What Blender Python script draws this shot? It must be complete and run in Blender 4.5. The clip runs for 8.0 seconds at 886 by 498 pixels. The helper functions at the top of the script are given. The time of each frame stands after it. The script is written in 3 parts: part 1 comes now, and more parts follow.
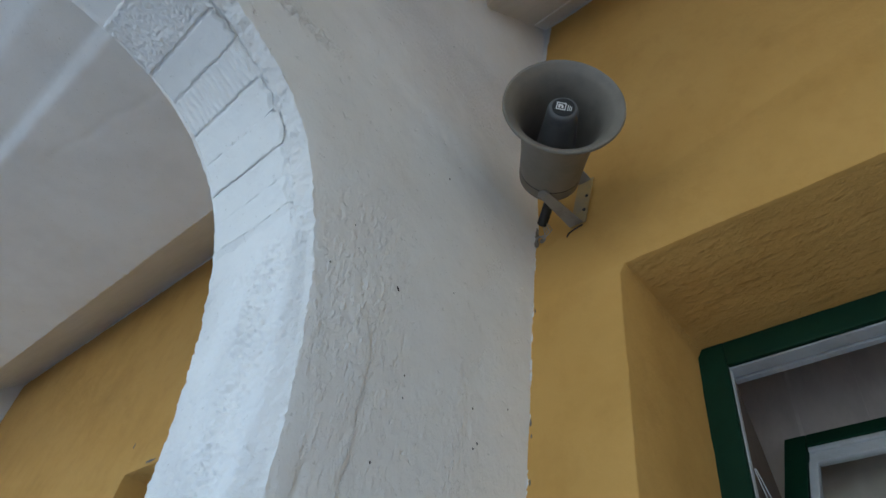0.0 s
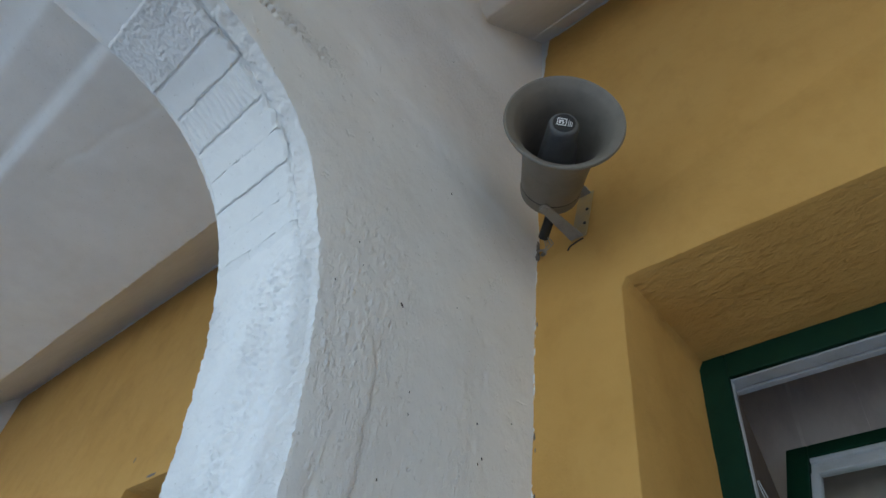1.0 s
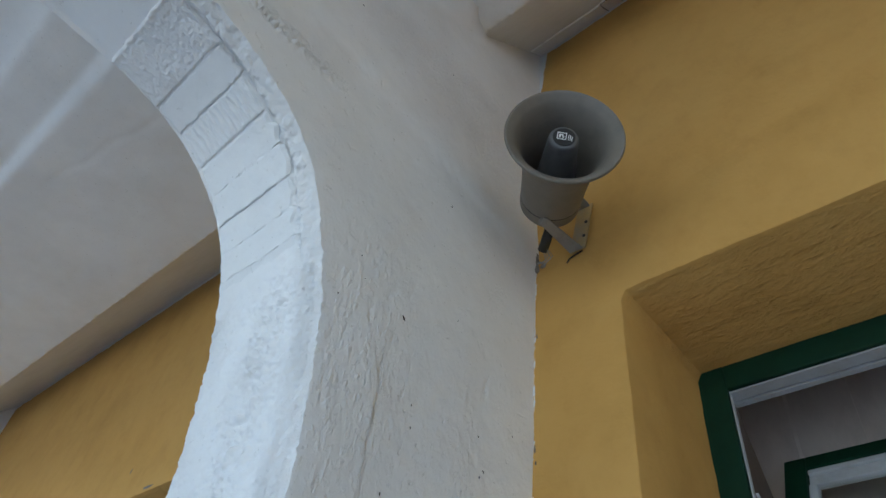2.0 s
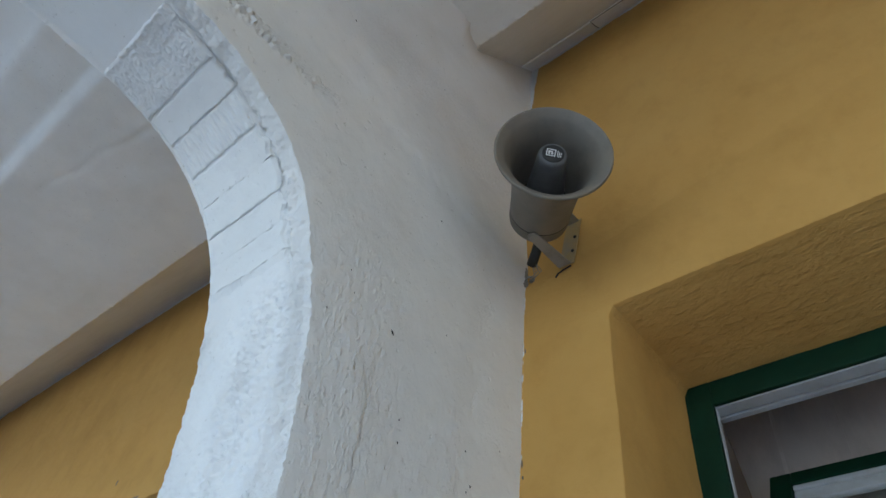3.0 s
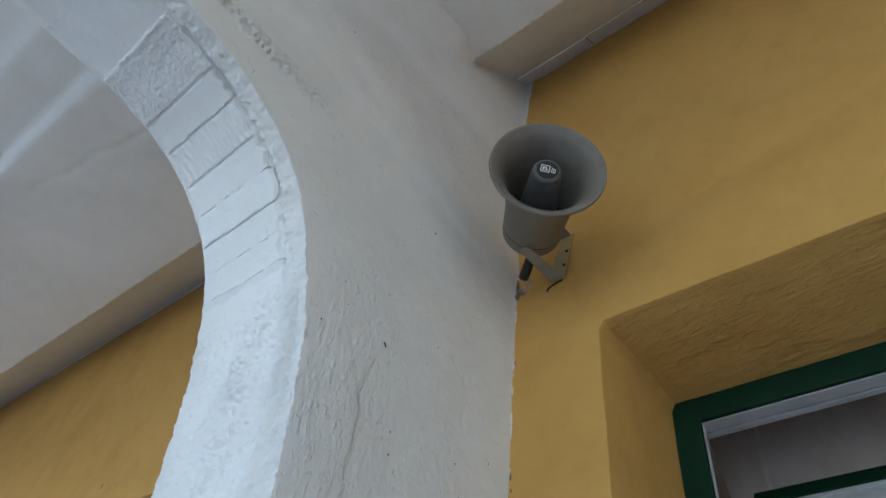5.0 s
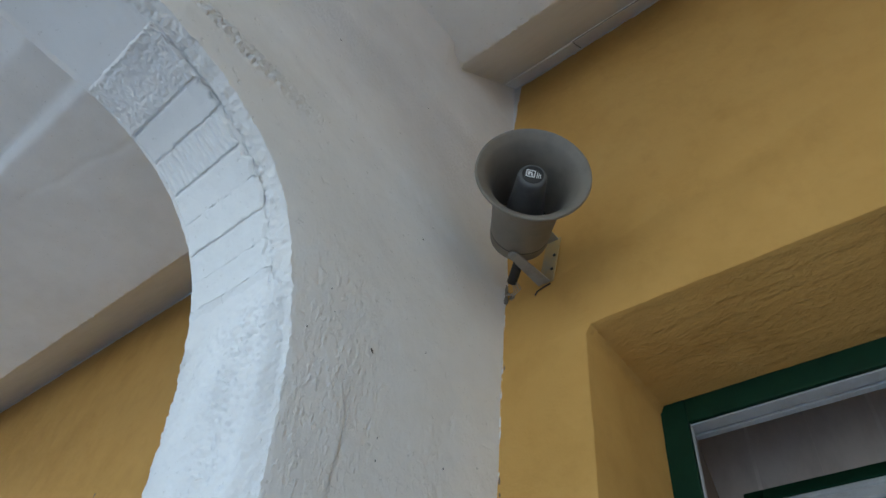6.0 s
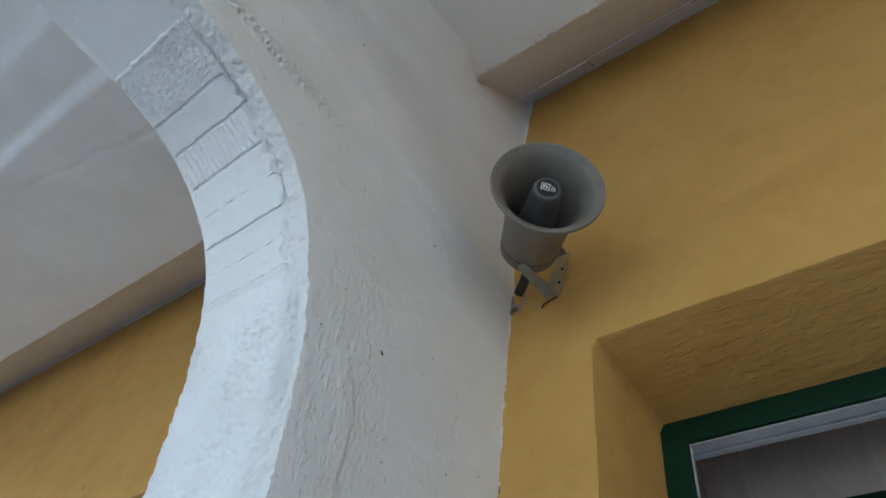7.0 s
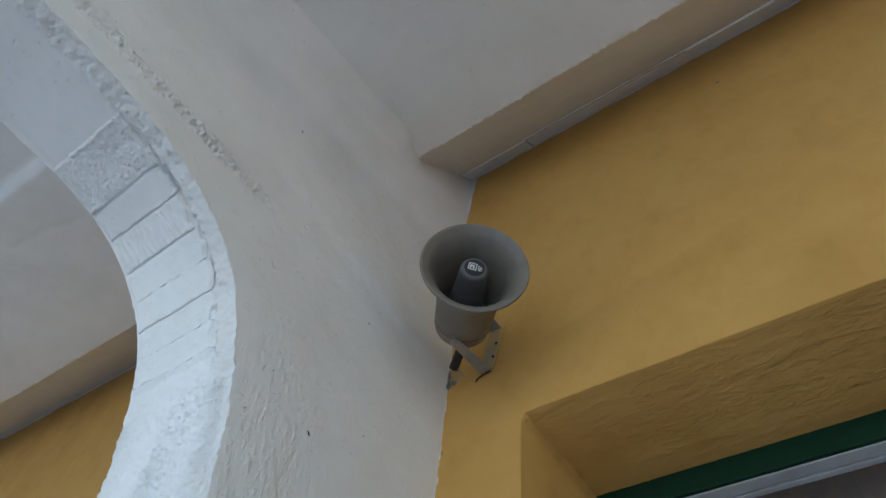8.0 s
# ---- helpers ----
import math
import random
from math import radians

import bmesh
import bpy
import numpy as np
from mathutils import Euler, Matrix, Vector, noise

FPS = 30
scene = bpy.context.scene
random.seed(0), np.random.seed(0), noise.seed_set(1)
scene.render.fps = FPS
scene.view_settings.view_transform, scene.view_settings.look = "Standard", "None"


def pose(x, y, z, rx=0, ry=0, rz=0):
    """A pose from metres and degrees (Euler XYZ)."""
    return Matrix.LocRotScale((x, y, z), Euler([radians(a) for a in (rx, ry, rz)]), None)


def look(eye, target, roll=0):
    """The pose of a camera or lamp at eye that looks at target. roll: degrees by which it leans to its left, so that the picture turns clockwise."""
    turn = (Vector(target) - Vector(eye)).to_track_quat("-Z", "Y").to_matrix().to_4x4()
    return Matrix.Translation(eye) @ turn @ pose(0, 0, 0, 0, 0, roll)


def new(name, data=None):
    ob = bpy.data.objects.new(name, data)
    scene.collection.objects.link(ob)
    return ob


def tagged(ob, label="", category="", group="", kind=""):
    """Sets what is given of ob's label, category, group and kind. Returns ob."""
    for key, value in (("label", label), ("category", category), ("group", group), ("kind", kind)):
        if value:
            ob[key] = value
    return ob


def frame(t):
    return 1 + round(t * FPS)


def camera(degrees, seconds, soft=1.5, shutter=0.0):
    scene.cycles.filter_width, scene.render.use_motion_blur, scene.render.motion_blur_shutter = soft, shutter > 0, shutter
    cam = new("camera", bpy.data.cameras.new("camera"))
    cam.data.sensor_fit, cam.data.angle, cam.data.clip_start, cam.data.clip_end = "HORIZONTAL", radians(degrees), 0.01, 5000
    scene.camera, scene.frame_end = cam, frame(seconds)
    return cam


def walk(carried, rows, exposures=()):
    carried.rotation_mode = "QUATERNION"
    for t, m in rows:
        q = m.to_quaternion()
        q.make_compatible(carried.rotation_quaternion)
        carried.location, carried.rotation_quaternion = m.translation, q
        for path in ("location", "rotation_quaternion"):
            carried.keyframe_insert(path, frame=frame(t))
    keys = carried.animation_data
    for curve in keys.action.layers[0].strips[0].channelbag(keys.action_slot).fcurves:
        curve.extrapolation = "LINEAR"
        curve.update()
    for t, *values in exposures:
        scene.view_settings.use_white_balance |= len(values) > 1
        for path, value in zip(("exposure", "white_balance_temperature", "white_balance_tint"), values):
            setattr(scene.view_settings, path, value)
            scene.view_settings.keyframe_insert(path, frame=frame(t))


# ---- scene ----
# The camera: seconds, eye, yaw to the left, tilt upwards, turn about its own line of sight.
cam = camera(66.73, 8.0)
ROWS = [
    (0, 0.0679, 0.0300, 1.4213, 47.690, 43.430, 9.531),
    (0.5, 0.0751, 0.0172, 1.4254, 47.555, 43.789, 9.265),
    (1, 0.0694, 0.0100, 1.4246, 47.494, 44.150, 9.023),
    (1.5, 0.0642, 0.0006, 1.4243, 47.403, 44.485, 8.955),
    (3, 0.0793, -0.0130, 1.4246, 46.252, 45.911, 8.757),
    (3.5, 0.0737, -0.0161, 1.4263, 46.069, 46.267, 8.894),
    (4, 0.0776, -0.0217, 1.4247, 45.755, 46.535, 8.828),
    (5.5, 0.0941, -0.0355, 1.4257, 44.876, 46.505, 9.181),
    (6, 0.1043, -0.0278, 1.4252, 44.628, 46.870, 8.184),
    (6.5, 0.0952, -0.0284, 1.4214, 44.372, 47.229, 8.352),
    (7, 0.0778, -0.0497, 1.4059, 44.278, 47.907, 11.007),
    (7.5, 0.1151, -0.0615, 1.3947, 44.289, 49.978, 11.166),
    (8, 0.1904, -0.0540, 1.3909, 41.691, 53.549, 8.475),
]
walk(cam, [(t, pose(x, y, z, 90 + tilt, 0, yaw) @ pose(0, 0, 0, 0, 0, turn)) for t, x, y, z, yaw, tilt, turn in ROWS],
     exposures=[(0.0, 1.64, 6540, 9), (1.5, 1.64, 6540, 9), (3.0, 1.72, 6580, 9), (8.0, 1.71, 6660, 9)])

# World, sun
world = bpy.data.worlds.new("world")
scene.world = world
world.use_nodes = True
sky = world.node_tree.nodes.new("ShaderNodeTexSky")
sky.sky_type, sky.sun_disc = "NISHITA", False
sky.sun_elevation, sky.sun_rotation = radians(62), radians(20)
world.node_tree.nodes["Background"].inputs[1].default_value = 0.15
world.node_tree.links.new(sky.outputs[0], world.node_tree.nodes["Background"].inputs[0])
sun = new("sun", bpy.data.lights.new("sun", "SUN"))
sun.data.energy, sun.data.angle, sun.data.color = 1.1, radians(0.6), (1.0, 0.95, 0.88)
sun_way = Vector((math.sin(radians(20)) * math.cos(radians(62)), math.cos(radians(20)) * math.cos(radians(62)), math.sin(radians(62))))
sun.matrix_world = look(sun_way * 30, (0, 0, 0))

# The plan, in metres: the wall's face, the arch's two faces, the openings, the roof's underside.
WALL_Y, WALL_BACK = 1.0, 1.46
FACE_X, BACK_X = -0.66, -0.92
LINTEL, FRAME_Y = 2.432, 1.366
BAY = 4.52


# ---------------------------------------------------------------- materials
def material(name, rough=0.8, metal=0.0):
    m = bpy.data.materials.new(name)
    m.use_nodes = True
    b = m.node_tree.nodes["Principled BSDF"]
    b.inputs["Roughness"].default_value, b.inputs["Metallic"].default_value = rough, metal
    return m, m.node_tree, b


def texture(nt, scale, detail=4.0, rough=0.55, stretch=(1, 1, 1), distortion=0.0):
    co = nt.nodes.new("ShaderNodeTexCoord")
    mp = nt.nodes.new("ShaderNodeMapping")
    mp.inputs["Scale"].default_value = stretch
    n = nt.nodes.new("ShaderNodeTexNoise")
    n.inputs["Scale"].default_value, n.inputs["Detail"].default_value = scale, detail
    n.inputs["Roughness"].default_value, n.inputs["Distortion"].default_value = rough, distortion
    nt.links.new(co.outputs["Object"], mp.inputs[0])
    nt.links.new(mp.outputs[0], n.inputs["Vector"])
    return n.outputs["Fac"]


def ramp(nt, fac, stops):
    r = nt.nodes.new("ShaderNodeValToRGB")
    while len(r.color_ramp.elements) < len(stops):
        r.color_ramp.elements.new(0.5)
    for e, (p, c) in zip(r.color_ramp.elements, stops):
        e.position, e.color = p, (*c, 1)
    nt.links.new(fac, r.inputs[0])
    return r.outputs["Color"]


def mix(nt, fac, a, b, how="MIX"):
    m = nt.nodes.new("ShaderNodeMix")
    m.data_type, m.blend_type = "RGBA", how
    for socket, v in ((m.inputs[0], fac), (m.inputs[6], a), (m.inputs[7], b)):
        if isinstance(v, bpy.types.NodeSocket):
            nt.links.new(v, socket)
        elif isinstance(v, tuple):
            socket.default_value = (*v, 1)
        else:
            socket.default_value = v
    return m.outputs[2]


def bumps(nt, bsdf, layers):
    """layers: (height socket, depth in metres, strength), laid one over another."""
    last = None
    for h, depth, strength in layers:
        b = nt.nodes.new("ShaderNodeBump")
        b.inputs["Distance"].default_value, b.inputs["Strength"].default_value = depth, strength
        nt.links.new(h, b.inputs["Height"])
        if last:
            nt.links.new(last, b.inputs["Normal"])
        last = b.outputs["Normal"]
    nt.links.new(last, bsdf.inputs["Normal"])


def math_node(nt, op, a, b=0.0):
    m = nt.nodes.new("ShaderNodeMath")
    m.operation = op
    for socket, v in ((m.inputs[0], a), (m.inputs[1], b)):
        if isinstance(v, bpy.types.NodeSocket):
            nt.links.new(v, socket)
        else:
            socket.default_value = v
    return m.outputs[0]


def position(nt):
    co = nt.nodes.new("ShaderNodeTexCoord")
    s = nt.nodes.new("ShaderNodeSeparateXYZ")
    nt.links.new(co.outputs["Object"], s.inputs[0])
    return s.outputs


def limewash(name, light, dull, coarse=1.0, grain=1.0, arch=False):
    """White lime paint in many coats over plaster: soft lumps, brush grain, pits, faint stains."""
    m, nt, b = material(name, 0.92)
    stain = ramp(nt, texture(nt, 3.0, 6, 0.6), [(0.35, dull), (0.6, light)])
    fleck = ramp(nt, texture(nt, 90, 3, 0.6), [(0.24, (0.80, 0.79, 0.77)), (0.34, (1, 1, 1))])
    where = ramp(nt, texture(nt, 5.0, 4, 0.6), [(0.42, (0.12, 0.12, 0.12)), (0.64, (1, 1, 1))])
    patchy = math_node(nt, "MULTIPLY", texture(nt, 36, 7, 0.66), where)
    if arch:
        # rough plaster low on the jamb, and a crumbling seam above the arch ring
        x, y, z = position(nt)
        jamb = math_node(nt, "MULTIPLY", math_node(nt, "LESS_THAN", x, -0.672), math_node(nt, "LESS_THAN", z, math_node(nt, "ADD", 2.06, math_node(nt, "MULTIPLY", texture(nt, 6, 3), 0.2))))
        middle = ramp(nt, texture(nt, 10, 4, 0.6, (1, 1, 0.3)), [(0.42, (0, 0, 0)), (0.6, (1, 1, 1))])
        seam_z = math_node(nt, "ABSOLUTE", math_node(nt, "SUBTRACT", z, math_node(nt, "ADD", 2.585, math_node(nt, "MULTIPLY", texture(nt, 7, 4), 0.04))))
        seam = math_node(nt, "MULTIPLY", math_node(nt, "LESS_THAN", seam_z, math_node(nt, "MULTIPLY", texture(nt, 16, 4, 0.7), 0.034)), math_node(nt, "MULTIPLY", math_node(nt, "LESS_THAN", y, 0.34), math_node(nt, "GREATER_THAN", x, -0.665)))
        mask = math_node(nt, "ADD", math_node(nt, "MULTIPLY", math_node(nt, "MULTIPLY", jamb, middle), 1.5), math_node(nt, "MULTIPLY", seam, 1.2))
        rim = math_node(nt, "MULTIPLY", math_node(nt, "LESS_THAN", x, -0.663), math_node(nt, "GREATER_THAN", x, -0.712))
        mask = math_node(nt, "ADD", mask, math_node(nt, "MULTIPLY", rim, 0.8))
        crumbs = math_node(nt, "MULTIPLY", math_node(nt, "SUBTRACT", texture(nt, 75, 5, 0.7), 0.5), mask)
        # small dabs and drips of paint, thickest beside the corner of the arch
        def nearness(v, middle, reach):
            return math_node(nt, "MAXIMUM", math_node(nt, "SUBTRACT", 1.0, math_node(nt, "MULTIPLY", math_node(nt, "ABSOLUTE", math_node(nt, "SUBTRACT", v, middle)), 1 / reach)), 0.0)
        thick = math_node(nt, "ADD", math_node(nt, "MULTIPLY", nearness(y, 0.51, 0.16), nearness(z, 2.08, 0.36)), math_node(nt, "MULTIPLY", nearness(y, 0.795, 0.04), nearness(z, 1.95, 0.22)))
        thick = math_node(nt, "MULTIPLY", math_node(nt, "ADD", thick, math_node(nt, "MULTIPLY", nearness(z, 1.90, 0.55), 0.30)), math_node(nt, "GREATER_THAN", x, -0.668))
        spots = ramp(nt, texture(nt, 95, 3, 0.55, (1, 1, 0.55)), [(0.50, (0, 0, 0)), (0.74, (1, 1, 1))])
        dabs = math_node(nt, "MULTIPLY", spots, thick)
        # a thin crack wandering down the face
        bend = math_node(nt, "ADD", math_node(nt, "MULTIPLY", texture(nt, 9, 5, 0.65, (0, 0, 1)), 0.075), 0.540)
        off = math_node(nt, "ABSOLUTE", math_node(nt, "SUBTRACT", y, bend))
        width = math_node(nt, "MULTIPLY", texture(nt, 40, 3, 0.6, (0, 1, 1)), 0.0036)
        on = math_node(nt, "MULTIPLY", math_node(nt, "LESS_THAN", z, 2.10), math_node(nt, "GREATER_THAN", x, -0.664))
        line = math_node(nt, "MULTIPLY", math_node(nt, "LESS_THAN", off, width), on)
        crack = math_node(nt, "SUBTRACT", 1.0, line)
    pits = ramp(nt, texture(nt, 55, 2, 0.5), [(0.22, (0, 0, 0)), (0.33, (1, 1, 1))])
    colour = mix(nt, 1.0, stain, fleck, "MULTIPLY")
    if arch:
        colour = mix(nt, math_node(nt, "MULTIPLY", line, 0.22), colour, (0.42, 0.38, 0.33))
    nt.links.new(colour, b.inputs["Base Color"])
    fine = texture(nt, 130, 5, 0.6)
    if arch:    # the plaster is trowelled smoother high up on the face
        calm = nt.nodes.new("ShaderNodeMapRange")
        for key, v in (("From Min", 2.15), ("From Max", 2.60), ("To Min", 1.0), ("To Max", 0.30)):
            calm.inputs[key].default_value = v
        nt.links.new(math_node(nt, "ADD", z, math_node(nt, "MULTIPLY", math_node(nt, "SUBTRACT", texture(nt, 3, 3), 0.5), 0.5)), calm.inputs["Value"])
        patchy = math_node(nt, "MULTIPLY", patchy, calm.outputs[0])
        fine = math_node(nt, "MULTIPLY", fine, calm.outputs[0])
    bumps(nt, b, [(texture(nt, 8, 4, 0.5), 0.014, 0.40 * coarse), (patchy, 0.0055, 0.70 * coarse),
                  (fine, 0.0015, 0.40 * grain), (pits, 0.003, 0.5 * coarse)] + ([(crumbs, 0.0065, 0.9), (dabs, 0.0030, 0.75), (crack, 0.004, 0.9)] if arch else []))
    return m


WHITE = limewash("white limewash", (0.84, 0.825, 0.795), (0.78, 0.76, 0.725), arch=True)
WHITE_ROUGH = limewash("white limewash over rough mortar", (0.83, 0.82, 0.79), (0.76, 0.74, 0.71), 1.8, 1.8)
WHITE_BRICK = limewash("white limewash over brick", (0.82, 0.81, 0.78), (0.75, 0.74, 0.71), 0.8, 1.6)
CEILING = limewash("white ceiling paint", (0.86, 0.855, 0.835), (0.80, 0.79, 0.765), 0.35, 0.6)


def ochre(name, coarse):
    """Ochre wall paint; a ragged edge of white paint where it meets the arch and the roof."""
    m, nt, b = material(name, 0.85)
    base = ramp(nt, texture(nt, 2.2, 6, 0.62), [(0.32, (0.53, 0.282, 0.066)), (0.5, (0.60, 0.328, 0.084)), (0.7, (0.63, 0.355, 0.098))])
    streak = ramp(nt, texture(nt, 11, 6, 0.65, (1, 1, 0.7)), [(0.3, (0.93, 0.91, 0.88)), (0.5, (1, 1, 1))])
    colour = mix(nt, 1.0, base, streak, "MULTIPLY")
    x, y, z = position(nt)
    wobble = math_node(nt, "MULTIPLY", math_node(nt, "SUBTRACT", texture(nt, 22, 4, 0.7), 0.5), 0.030)
    near = math_node(nt, "LESS_THAN", math_node(nt, "ABSOLUTE", math_node(nt, "ADD", x, 0.66)), math_node(nt, "ADD", wobble, math_node(nt, "MULTIPLY", math_node(nt, "MAXIMUM", math_node(nt, "SUBTRACT", z, 3.36), 0.0), 0.11)))
    band = math_node(nt, "MULTIPLY", math_node(nt, "GREATER_THAN", z, math_node(nt, "ADD", 3.684, math_node(nt, "MULTIPLY", math_node(nt, "SUBTRACT", texture(nt, 9, 5, 0.7), 0.5), 0.04))), math_node(nt, "LESS_THAN", y, 1.004))
    nt.links.new(mix(nt, math_node(nt, "MAXIMUM", near, band), colour, (0.78, 0.765, 0.735)), b.inputs["Base Color"])
    combed = texture(nt, 26, 6, 0.62, (0.5, 1.3, 1.0), 0.25)
    crest = ramp(nt, combed, [(0.40, (0, 0, 0)), (0.66, (1, 1, 1))])
    ridges = math_node(nt, "ADD", math_node(nt, "MULTIPLY", crest, 0.50), math_node(nt, "MULTIPLY", texture(nt, 62, 5, 0.62, (0.8, 1.2, 1.0)), 0.60))
    reveal = math_node(nt, "MULTIPLY", math_node(nt, "GREATER_THAN", y, 1.012), math_node(nt, "GREATER_THAN", z, 2.415))
    deep = math_node(nt, "MULTIPLY", ridges, math_node(nt, "ADD", math_node(nt, "MULTIPLY", reveal, 1.0 - 0.12), 0.12))
    bumps(nt, b, [(texture(nt, 7, 4, 0.5), 0.016, 0.4), (deep, 0.010, 0.75), (texture(nt, 70, 5, 0.6), 0.004, 0.5 * coarse), (texture(nt, 190, 4, 0.6), 0.0012, 0.6)])
    return m


OCHRE = ochre("ochre wall paint", 0.4)


def paint(name, colour, worn, rough=0.45, grain=(1, 1, 1), depth=0.0008):
    m, nt, b = material(name, rough)
    nt.links.new(ramp(nt, texture(nt, 18, 6, 0.65, grain), [(0.3, worn), (0.55, colour)]), b.inputs["Base Color"])
    bumps(nt, b, [(texture(nt, 60, 5, 0.6, grain), depth, 0.5), (texture(nt, 260, 3, 0.5), 0.0003, 0.4)])
    return m


GREEN = paint("dark green gloss paint", (0.003, 0.031, 0.015), (0.002, 0.023, 0.011), 0.6)
GREEN.node_tree.nodes["Principled BSDF"].inputs["Specular IOR Level"].default_value = 0.2
FRAME_WHITE = paint("white window paint", (0.50, 0.51, 0.52), (0.42, 0.42, 0.415), 0.55)
HORN_GREY = paint("weathered grey plastic", (0.205, 0.180, 0.148), (0.165, 0.145, 0.120), 0.5)
HORN_SHADED = paint("grey plastic darkened for shade", (0.150, 0.138, 0.122), (0.11, 0.10, 0.09), 0.45)
METAL = paint("dull grey bracket steel", (0.30, 0.285, 0.26), (0.20, 0.185, 0.165), 0.55)
PLATE_PAINT = paint("ochre-smeared bracket steel", (0.46, 0.31, 0.12), (0.34, 0.28, 0.19), 0.7)
# For the centre cone: the shade inside the bell is put into this colour.
HORN_CORE = paint("shaded slate grey plastic", (0.115, 0.113, 0.112), (0.085, 0.084, 0.084), 0.5)
BLACK = paint("black cable rubber", (0.012, 0.011, 0.011), (0.02, 0.019, 0.018), 0.55)
LABEL_WHITE = paint("white print", (0.75, 0.75, 0.73), (0.68, 0.68, 0.66), 0.5)
CRUMBLED = limewash("crumbled lime mortar", (0.30, 0.26, 0.22), (0.14, 0.12, 0.10), 2.0, 2.0)
MORTAR = limewash("bare grey mortar", (0.22, 0.20, 0.18), (0.13, 0.115, 0.10), 2.0, 2.0)
TILE = paint("grey-brown board", (0.64, 0.545, 0.465), (0.55, 0.465, 0.395), 0.5, (1, 1, 0.4))
JOINT = paint("pale filled joint", (0.70, 0.61, 0.53), (0.62, 0.53, 0.45), 0.6)
ROOM = paint("dim room plaster", (0.78, 0.74, 0.68), (0.70, 0.66, 0.60), 0.85)
PAVING = paint("pale stone paving", (0.69, 0.685, 0.665), (0.60, 0.595, 0.575), 0.85)
EARTH = paint("dry pale ground", (0.48, 0.535, 0.533), (0.40, 0.447, 0.445), 0.95)
REVEAL_SHADE = paint("dark brown reveal shade", (0.115, 0.078, 0.055), (0.08, 0.052, 0.036), 0.6, (1, 1, 0.2))
# Ceiling white with the shade of the steep strip put into its colour.
STRIP_SHADED = paint("strip paint darkened for shade", (0.74, 0.745, 0.745), (0.68, 0.685, 0.685), 0.8, (0.3, 1, 1))
TRUNKING = paint("pale grey cable trunking", (0.87, 0.87, 0.865), (0.82, 0.82, 0.815), 0.6)

GLASS, glass_nt, glass_b = material("window glass", 0.03)
glass_b.inputs["Transmission Weight"].default_value = 1.0
glass_b.inputs["IOR"].default_value = 1.45
glass_b.inputs["Base Color"].default_value = (0.93, 0.95, 0.94, 1)


# ---------------------------------------------------------------- helpers
def part(name, bm, mat, parent=None, label="", smooth=False, sharp=38):
    me = bpy.data.meshes.new(name)
    bm.normal_update()
    bm.to_mesh(me)
    bm.free()
    me.materials.append(mat)
    if smooth:
        me.shade_smooth()
        me.set_sharp_from_angle(angle=radians(sharp))
    ob = new(name, me)
    if parent:
        ob.parent = parent
        ob.matrix_parent_inverse = Matrix.Translation(-parent.location) if parent.type == "EMPTY" and not parent.parent else Matrix()
    if label:
        ob["label"] = label
    return ob


def base(name, at, label, category, group="", kind=""):
    e = new(name)
    e.location = at
    e.empty_display_size = 0.05
    return tagged(e, label, category, group, kind)


def box(bm, lo, hi, bevel=0.0, segments=2):
    c = [(a + b) / 2 for a, b in zip(lo, hi)]
    s = [b - a for a, b in zip(lo, hi)]
    made = bmesh.ops.create_cube(bm, size=1, matrix=Matrix.Translation(c) @ Matrix.Diagonal((*s, 1)))
    if bevel:
        edges = {e for v in made["verts"] for e in v.link_edges}
        bmesh.ops.bevel(bm, geom=list(edges), offset=bevel, segments=segments, affect="EDGES", profile=0.6)
    return bm


def boxed(lo, hi, bevel=0.0, segments=2):
    return box(bmesh.new(), lo, hi, bevel, segments)


def lathe(profile, m, steps=72):
    """A turned shape: (radius, height) from one end to the other, about the z axis of m."""
    bm = bmesh.new()
    rings = []
    for r, h in profile:
        if r < 1e-6:
            rings.append([bm.verts.new(m @ Vector((0, 0, h)))])
        else:
            rings.append([bm.verts.new(m @ Vector((r * math.cos(2 * math.pi * k / steps), r * math.sin(2 * math.pi * k / steps), h))) for k in range(steps)])
    for a, b in zip(rings, rings[1:]):
        for k in range(steps):
            k2 = (k + 1) % steps
            if len(a) == 1:
                bm.faces.new((a[0], b[k2], b[k]))
            elif len(b) == 1:
                bm.faces.new((a[k], a[k2], b[0]))
            else:
                bm.faces.new((a[k], a[k2], b[k2], b[k]))
    bmesh.ops.recalc_face_normals(bm, faces=bm.faces)
    return bm


def tube(points, radius, sides=10):
    bm = bmesh.new()
    pts = [Vector(p) for p in points]
    rings = []
    for i, p in enumerate(pts):
        way = (pts[min(i + 1, len(pts) - 1)] - pts[max(i - 1, 0)]).normalized()
        turn = way.to_track_quat("Z", "Y").to_matrix()
        rings.append([bm.verts.new(p + turn @ Vector((radius * math.cos(2 * math.pi * k / sides), radius * math.sin(2 * math.pi * k / sides), 0))) for k in range(sides)])
    for a, b in zip(rings, rings[1:]):
        for k in range(sides):
            bm.faces.new((a[k], a[(k + 1) % sides], b[(k + 1) % sides], b[k]))
    bm.faces.new(rings[0][::-1])
    bm.faces.new(rings[-1])
    bmesh.ops.recalc_face_normals(bm, faces=bm.faces)
    return bm


def lump(p, scale, seed=0.0):
    return noise.noise(Vector(p) * scale + Vector((seed, seed * 1.7, -seed)))


